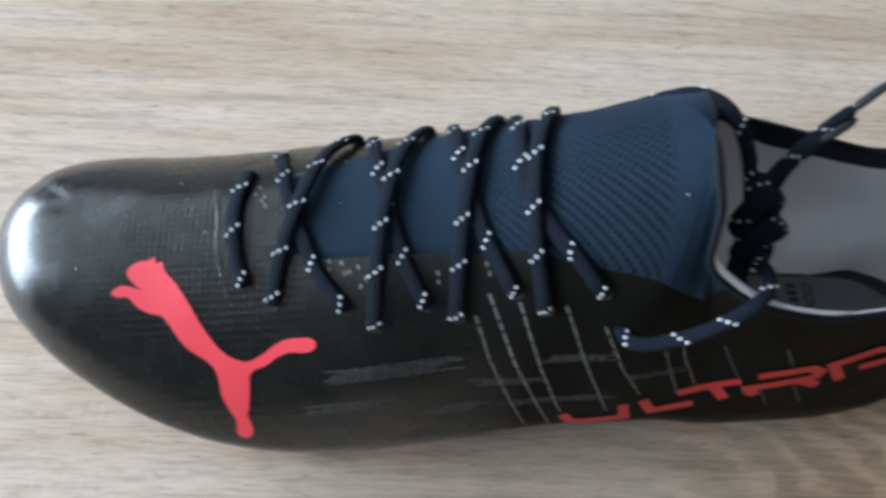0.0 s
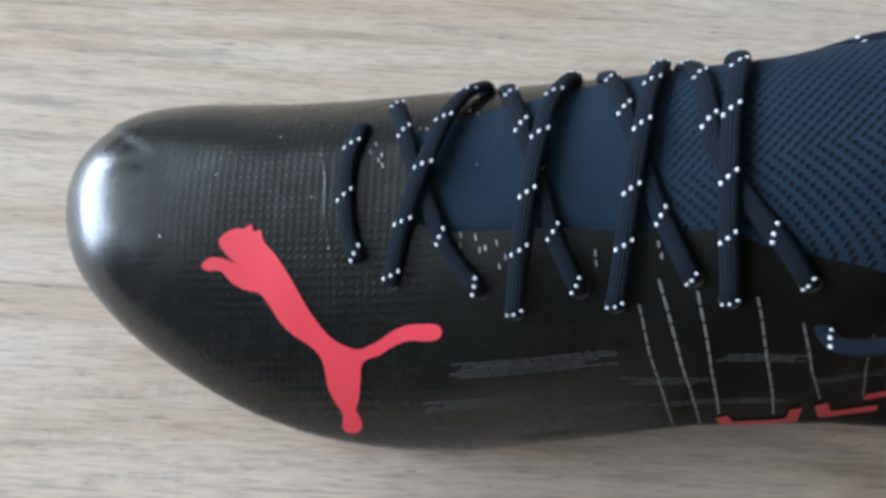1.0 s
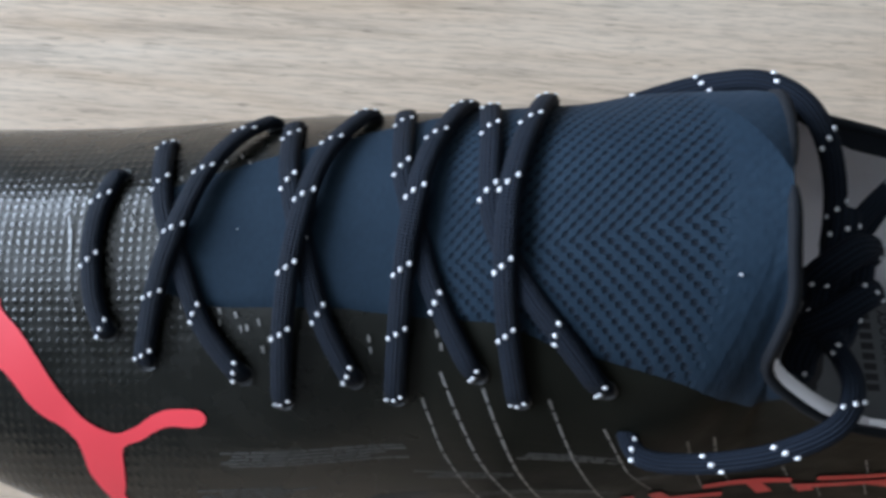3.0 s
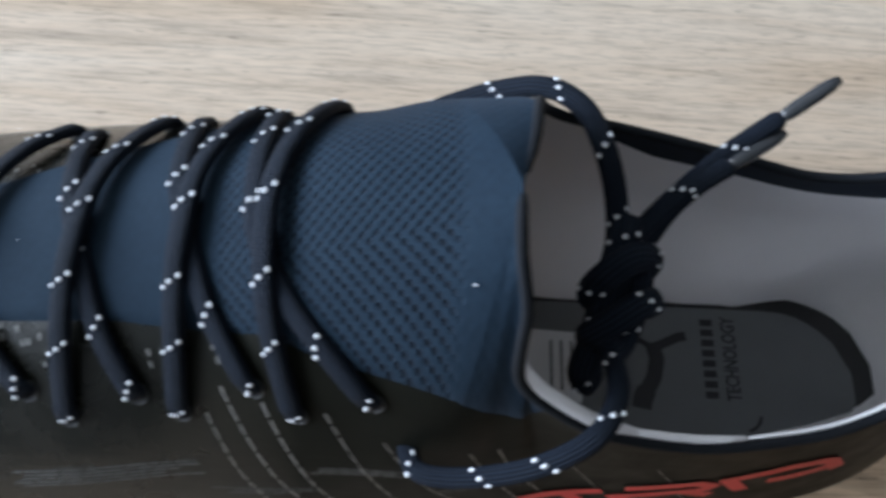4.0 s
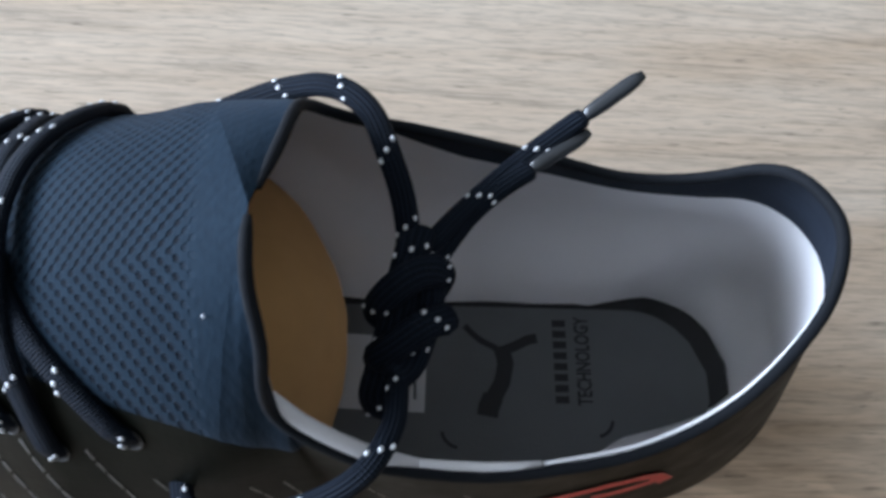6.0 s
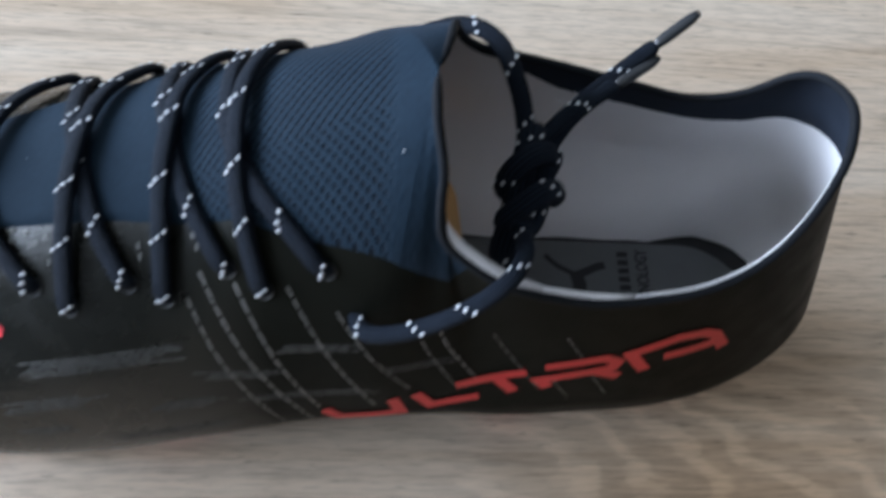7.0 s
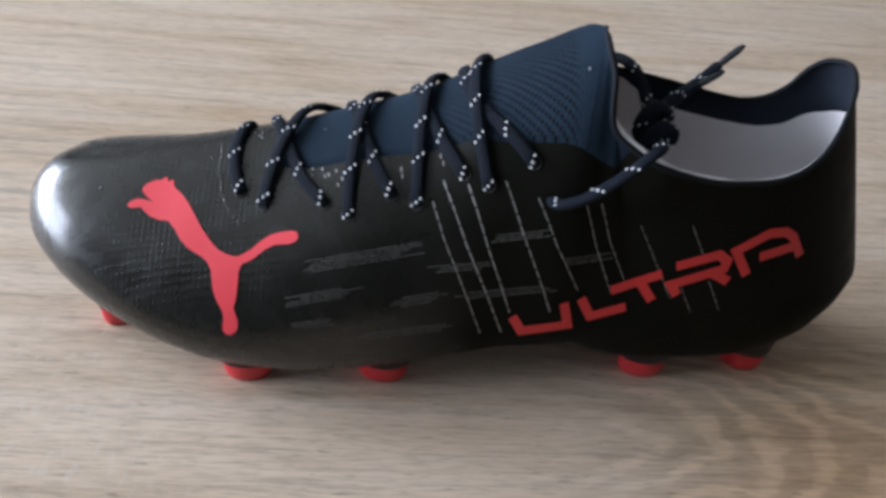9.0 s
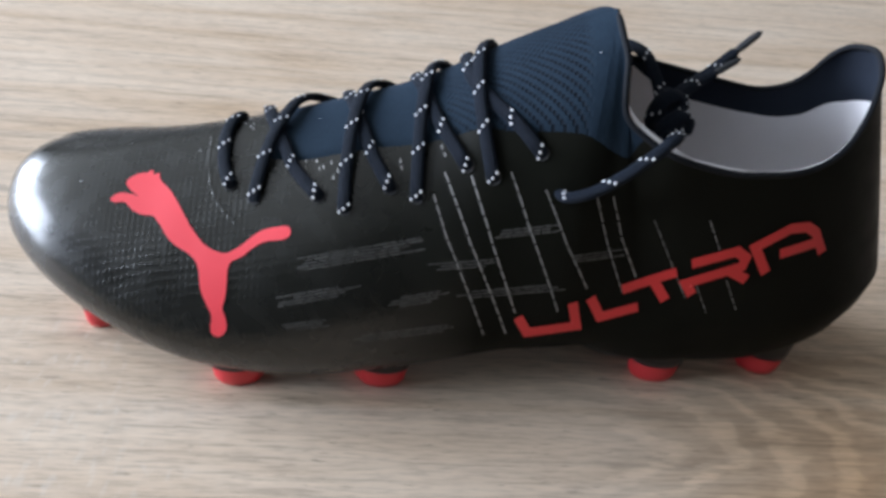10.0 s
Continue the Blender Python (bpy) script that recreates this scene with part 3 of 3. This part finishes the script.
def tube(path, width, height, ups=None, sides=12, round_ends=True):
    """A cord along a path, with lengths and turns in its UV map."""
    bm = bmesh.new()
    uv = bm.loops.layers.uv.new("UVMap")
    rings, dist, d = [], [], 0.0
    n = len(path)
    for i, p in enumerate(path):
        t = (path[min(i + 1, n - 1)] - path[max(i - 1, 0)]).normalized()
        up = (ups[i] if ups else Vector((0, 0, 1)))
        side = t.cross(up)
        side = side.normalized() if side.length > 1e-4 else t.orthogonal().normalized()
        up = side.cross(t)
        if i:
            d += (p - path[i - 1]).length
        dist.append(d)
        e = min(i, n - 1 - i) if round_ends else 9
        s = (0.55, 0.9)[e] if e < 2 else 1.0
        ring = []
        for k in range(sides):
            a = k * math.tau / sides
            c, q = math.cos(a), math.sin(a)
            c, q = math.copysign(abs(c) ** 0.8, c), math.copysign(abs(q) ** 0.8, q)
            ring.append(bm.verts.new(p + side * c * width / 2 * s + up * q * height / 2 * s))
        rings.append(ring)
    for i in range(n - 1):
        for k in range(sides):
            m = (k + 1) % sides
            f = bm.faces.new((rings[i][k], rings[i][m], rings[i + 1][m], rings[i + 1][k]))
            for loop, (u, v) in zip(f.loops, ((dist[i], k), (dist[i], k + 1), (dist[i + 1], k + 1), (dist[i + 1], k))):
                loop[uv].uv = (u, v / sides)
    bm.faces.new(rings[0]), bm.faces.new(rings[-1][::-1])
    return bm


edge_line = [profile(r, 1.0) for r in RING if r[5] > 0.001]
part("collar_binding", binding(edge_line), EDGE, boot, "black rolled knit edge of the collar")


for a, b, w, h in ((68, 77, 0.0028, 0.0034), (75, 81, 0.0017, 0.0022), (80, 102, 0.0008, 0.0012)):
    strip = [Vector(profile(r, 1.0)) + Vector((0.0004, 0.0014, -0.0002)) for r in RING[a:b]]
    part("lining_edge", tube(strip, w, h), LINING, boot, "pale folded edge of the lining")
seam = spline([(-22.0, 149.0), (-32.5, 142.4), (-43.5, 134.0), (-47.2, 125.0), (-45.8, 115.0), (-45.1, 105.8), (-41.6, 95.7), (-32.3, 87.0), (-20.0, 84.5)], 60)
part("overlay_edge", ribbon(seam, 1.8, on_top, -0.0001, 0.00018), SHELL, boot, "raised edge of the lace overlay")
# pale ticks for stitches among the laces and painted glints on the overlay edge
for x, y, w in ((-15.0, 102.5, 0.45), (-15.0, 100.6, 0.4), (-11.8, 101.8, 0.45), (-9.6, 99.6, 0.5), (-33.5, 121.0, 0.4), (-33.2, 118.5, 0.4), (-41.9, 117.0, 0.5), (-42.0, 113.5, 0.6), (-41.4, 111.0, 0.5), (-17.0, 131.5, 0.4), (-14.0, 132.5, 0.4), (5.5, 98.8, 0.35), (26.0, 95.6, 0.35),
                (-35.0, 124.0, 0.4), (-36.2, 122.0, 0.4), (-34.2, 119.8, 0.35), (-25.2, 127.6, 0.4), (-23.6, 127.2, 0.4), (-22.2, 126.4, 0.35), (-12.2, 130.8, 0.4), (-10.6, 130.0, 0.45),
                (-10.8, 99.4, 0.4), (-7.3, 100.4, 0.4), (-5.2, 97.6, 0.45), (-6.4, 96.0, 0.35), (7.2, 96.3, 0.35), (13.2, 97.4, 0.4), (13.6, 95.6, 0.35), (25.1, 97.6, 0.35), (31.4, 93.5, 0.4)):
    part("stitch_glint", ribbon([(x, y), (x + 0.3, y - 1.1)], w, on_top, 0.0003, 0.0001, 0.6), SILVER, boot, "short pale tick for stitches and painted glints")


def lint(x, y, size, lift=0.0004):
    p, n = on_top(x, y, lift)
    bm = bmesh.new()
    bmesh.ops.create_icosphere(bm, subdivisions=1, radius=1.0, matrix=Matrix.Translation(p) @ n.to_track_quat("Z", "Y").to_matrix().to_4x4() @ Matrix.Diagonal((size * 1.5, size, size * 0.6, 1)))
    return bm


for x, y, size in ((-84.0, 104.0, 0.00022), (-58.0, 128.0, 0.00018), (-49.0, 112.0, 0.00016), (-72.0, 118.0, 0.00015), (-28.0, 150.0, 0.0002), (66.5, 99.5, 0.0002), (-12.0, 116.0, 0.00010)):
    part("lint", lint(x, y, size, 0.0009 if x > -30 else 0.0002), WHITE, boot, "tiny pale speck of lint")


# ---- laces ----
def flecks(path, ups, width, height, phase, pitch=0.0128):
    """White woven flecks, three in a slanted row at each step."""
    bm = bmesh.new()
    d, want = 0.0, phase
    for i in range(1, len(path) - 1):
        d += (path[i] - path[i - 1]).length
        if d < want:
            continue
        want += pitch * random.uniform(0.95, 1.05)
        t = (path[i + 1] - path[i - 1]).normalized()
        side = t.cross(ups[i]).normalized()
        up = side.cross(t)
        for j in (-1, 0, 1):
            a = j * 0.80 + random.uniform(-0.07, 0.07)
            c = path[i] + side * math.sin(a) * width * 0.5 + up * math.cos(a) * height * 0.52 + t * j * 0.0013
            turn = Matrix((t, side, up)).transposed().to_4x4()
            bmesh.ops.create_icosphere(bm, subdivisions=1, radius=1.0, matrix=Matrix.Translation(c) @ turn @ Matrix.Diagonal((0.00058, 0.00046, 0.00028, 1)))
    return bm


def lace(path, ups, width=0.0041, height=0.0024, phase=0.003, label="dark navy woven lace"):
    ob = part("lace", tube(path, width, height, ups), LACE, boot, label)
    part("fleck", flecks(path, ups, width, height, phase), WHITE, ob, "white woven flecks")
    return ob


def lace_on_top(points, over, phase):
    """A lace between two eyelets across the top; points in millimetres."""
    line = spline(points, 40)
    path, ups = [], []
    for k, (x, y) in enumerate(line):
        f = k / (len(line) - 1)
        rise = 0.0012 + (0.0017 if over else 0.0) * smooth(f, 0.08, 0.45) * (1 - 0.6 * smooth(f, 0.6, 0.95))
        rise -= 0.0030 * (1 - smooth(f, 0.0, 0.07)) + 0.0030 * smooth(f, 0.93, 1.0)
        p, n = on_top(x, y, 0.0)
        path.append(p + n * rise), ups.append(n)
    lace(path, ups, phase=phase)


def eyelet(x, y, turn=0.0):
    """A lace hole: black disc painted for its inner shade, and a thin bright edge."""
    p, n = on_top(x, y, 0.0002)
    m = Matrix.Translation(p) @ n.to_track_quat("Z", "Y").to_matrix().to_4x4()
    bm = bmesh.new()
    bmesh.ops.create_circle(bm, cap_ends=True, segments=16, radius=0.0020, matrix=m)
    hole = part("eyelet", bm, INK, boot, "black disc painted for a lace hole's depth")
    ring = [m @ Vector((0.0021 * math.cos(a), 0.0021 * math.sin(a), 0.0001)) for a in np.linspace(0, math.tau, 21)]
    part("rim", tube(ring, 0.00035, 0.00035, [n] * 21, 6, False), RIMMETAL, hole, "thin bright edge")


random.seed(11)
LACES = [([(-38.0, 130.0), (-40.8, 117.5), (-40.0, 105.5), (-37.1, 98.3)], False),
         ([(-31.2, 139.5), (-27.5, 122.2), (-22.8, 110.7), (-17.5, 99.5), (-9.2, 90.3)], False),
         ([(-29.9, 92.6), (-27.2, 105.2), (-21.5, 120.4), (-14.3, 135.8), (-8.5, 143.4)], True),
         ([(-5.0, 143.5), (-3.0, 125.7), (1.0, 111.4), (5.1, 99.8), (11.5, 89.6)], False),
         ([(-2.3, 85.9), (-2.0, 98.0), (0.3, 114.8), (4.6, 129.6), (11.8, 144.0)], True),
         ([(17.6, 144.5), (18.0, 126.2), (19.6, 118.0), (24.8, 103.0), (33.4, 89.2)], False),
         ([(18.6, 86.4), (19.2, 100.9), (21.1, 115.5), (24.1, 127.4), (31.0, 144.0)], True),
         ([(33.6, 143.0), (32.8, 119.9), (34.3, 110.4), (40.8, 99.6), (54.2, 86.0)], False),
         ([(40.3, 85.5), (37.4, 96.1), (36.4, 108.9), (37.8, 121.6), (45.5, 143.5)], True)]
for points, over in LACES:
    lace_on_top(points if over else points[::-1], over, random.uniform(0.0028, 0.0042))
    for a, b in ((points[0], points[1]), (points[-1], points[-2])):
        eyelet(a[0] + 0.11 * (b[0] - a[0]), a[1] + 0.11 * (b[1] - a[1]))


def free_lace(points, phase=0.003, width=0.0043, height=0.0027, count=48, label="dark navy woven lace"):
    path = [Vector(p) for p in spline(points, count)]
    ups = [Vector((-0.25, -0.25, 1)).normalized()] * len(path)
    return lace(path, ups, width, height, phase, label)


free_lace([(0.0585, 0.0830, 0.0780), (0.0606, 0.0778, 0.0795), (0.068, 0.0765, 0.0835), (0.078, 0.0775, 0.0915), (0.0862, 0.0815, 0.0972), (0.0905, 0.0885, 0.0955), (0.0915, 0.0965, 0.0895)], 0.004, 0.0036, 0.0026)
free_lace([(0.0580, 0.1430, 0.0830), (0.0650, 0.1440, 0.0872), (0.0705, 0.1440, 0.0912), (0.0745, 0.1432, 0.0945), (0.0783, 0.1420, 0.0975), (0.0825, 0.1398, 0.0995), (0.0864, 0.1355, 0.1006), (0.0889, 0.1294, 0.1005), (0.0914, 0.1238, 0.0970), (0.0927, 0.1180, 0.0930), (0.0925, 0.1120, 0.0900)], 0.004, 0.0040)
# the knot: a tight wrap round two strands that run down into the boot
free_lace([(0.0945, 0.1195, 0.0930), (0.0930, 0.1140, 0.0935), (0.0912, 0.1060, 0.0905), (0.0895, 0.0990, 0.0860), (0.0885, 0.0950, 0.0825), (0.0905, 0.0940, 0.0800)], 0.004, 0.0058, 0.0046, label="dark knotted lace")
free_lace([(0.0905, 0.0960, 0.0905), (0.0935, 0.0990, 0.0885), (0.0955, 0.1045, 0.0900), (0.0962, 0.1100, 0.0925), (0.0955, 0.1150, 0.0935)], 0.006, 0.0050, 0.0044, label="dark knotted lace")
free_lace([(0.0970, 0.1110, 0.0885), (0.0975, 0.1120, 0.0935), (0.0940, 0.1110, 0.0962), (0.0900, 0.1085, 0.0945), (0.0885, 0.1070, 0.0900), (0.0905, 0.1065, 0.0870)], 0.005, 0.0052, 0.0042, label="dark knotted lace")
free_lace([(0.0985, 0.1060, 0.0870), (0.0985, 0.1055, 0.0910), (0.0950, 0.1035, 0.0935), (0.0910, 0.1010, 0.0915), (0.0885, 0.1000, 0.0880), (0.0895, 0.1010, 0.0850)], 0.007, 0.0050, 0.0040, label="dark knotted lace")
# the two loose ends with their aglets
for a, b, c, d in (((0.0925, 0.1130, 0.0915), (0.1015, 0.1225, 0.0938), (0.1115, 0.1312, 0.0960), (0.1205, 0.1367, 0.1013)),
                   ((0.0950, 0.1115, 0.0900), (0.1015, 0.1210, 0.0925), (0.1070, 0.1260, 0.0946), (0.1125, 0.1293, 0.0965))):
    end = free_lace([a, b, c, d], 0.003, 0.0036, 0.0025, 30, "loose lace end")
    way = (Vector(d) - Vector(c)).normalized()
    tip = [Vector(d) - way * 0.001 + way * 0.0118 * f for f in np.linspace(0, 1, 8)]
    part("aglet", tube(tip, 0.0027, 0.0021, None, 10), AGLET, end, "dark glossy lace tip")

# ---- inside the boot ----
for n_th, (line, w) in enumerate((([(110.6, 120.3), (112.2, 118.6), (114.2, 116.9), (118.0, 115.0)], 1.5), ([(127.6, 117.6), (125.5, 117.2), (122.5, 115.7), (118.8, 114.2)], 2.3),
                                  ([(119.0, 115.6), (120.0, 111.5), (119.0, 107.0), (116.6, 103.0)], 3.8), ([(117.0, 104.0), (115.8, 101.5), (115.4, 99.4)], 4.8))):
    part("print", ribbon(line, w, on_insole, 0.0002 + 0.00005 * n_th), INK, insole, "black printed leaping shape")
for k in range(8):
    y = 122.5 - 20.5 * (k + 0.5) / 8
    part("print", ribbon([(131.4, y), (134.6, y)], 1.7, on_insole, 0.0002), INK, insole, "black printed bar")


def word(text, x, y, size, length):
    """A word on the insole that reads away from the near side, fitted to a length."""
    font = bpy.data.curves.new("word", "FONT")
    font.body, font.size, font.resolution_u, font.offset = text, size, 3, 0.00012
    ob = bpy.data.objects.new("word", font)
    me = bpy.data.meshes.new_from_object(ob)
    bpy.data.objects.remove(ob)
    wide = max(v.co.x for v in me.vertices)
    for v in me.vertices:
        v.co = (x - v.co.y, y + v.co.x * length / wide, 0.02972)
    me.materials.append(INK)
    me.name = "print"
    ob = new("print", me)
    ob.parent = insole
    return tagged(ob, "black printed word on the insole")


word("TECHNOLOGY", 0.1400, 0.1020, 0.0048, 0.0210)
for cx, cy, a0 in ((140.5, 99.0, -1.4), (109.0, 96.5, -3.0)):
    part("print", ribbon([(cx + 4 * math.cos(a0 + t), cy + 4 * math.sin(a0 + t)) for t in np.linspace(0, 1.3, 7)], 0.8, on_insole, 0.0002), INK, insole, "black printed arc")
sticker = part("sticker", ribbon([(80.0, 109.5), (101.5, 108.6)], 17.0, on_insole, 0.0004), STICKER, boot, "pale paper label with grey bars")
for x in (94.0, 96.5, 99.0):
    part("bar", ribbon([(x, 103.0), (x, 115.0)], 0.7, on_insole, 0.0006), INSOLE, sticker, "grey printed bar")


def stuffing():
    bm = bmesh.new()
    bmesh.ops.create_icosphere(bm, subdivisions=5, radius=1.0)
    for v in bm.verts:
        d = v.co.normalized()
        r = 1 + 0.035 * noise.noise(d * 1.7) + 0.02 * noise.noise(d * 5) - 0.012 * abs(noise.noise(d * 3.1 + Vector((4, 1, 2))))
        v.co = Vector((0.0570 + d.x * 0.0270 * r - 0.10 * d.y * 0.034, 0.1130 + d.y * 0.0340 * r, 0.0520 + d.z * 0.0340 * r))
    return bm


tagged(part("paper_stuffing", stuffing(), KRAFT, None), "smooth brown kraft paper stuffing inside the boot", "paper stuffing")
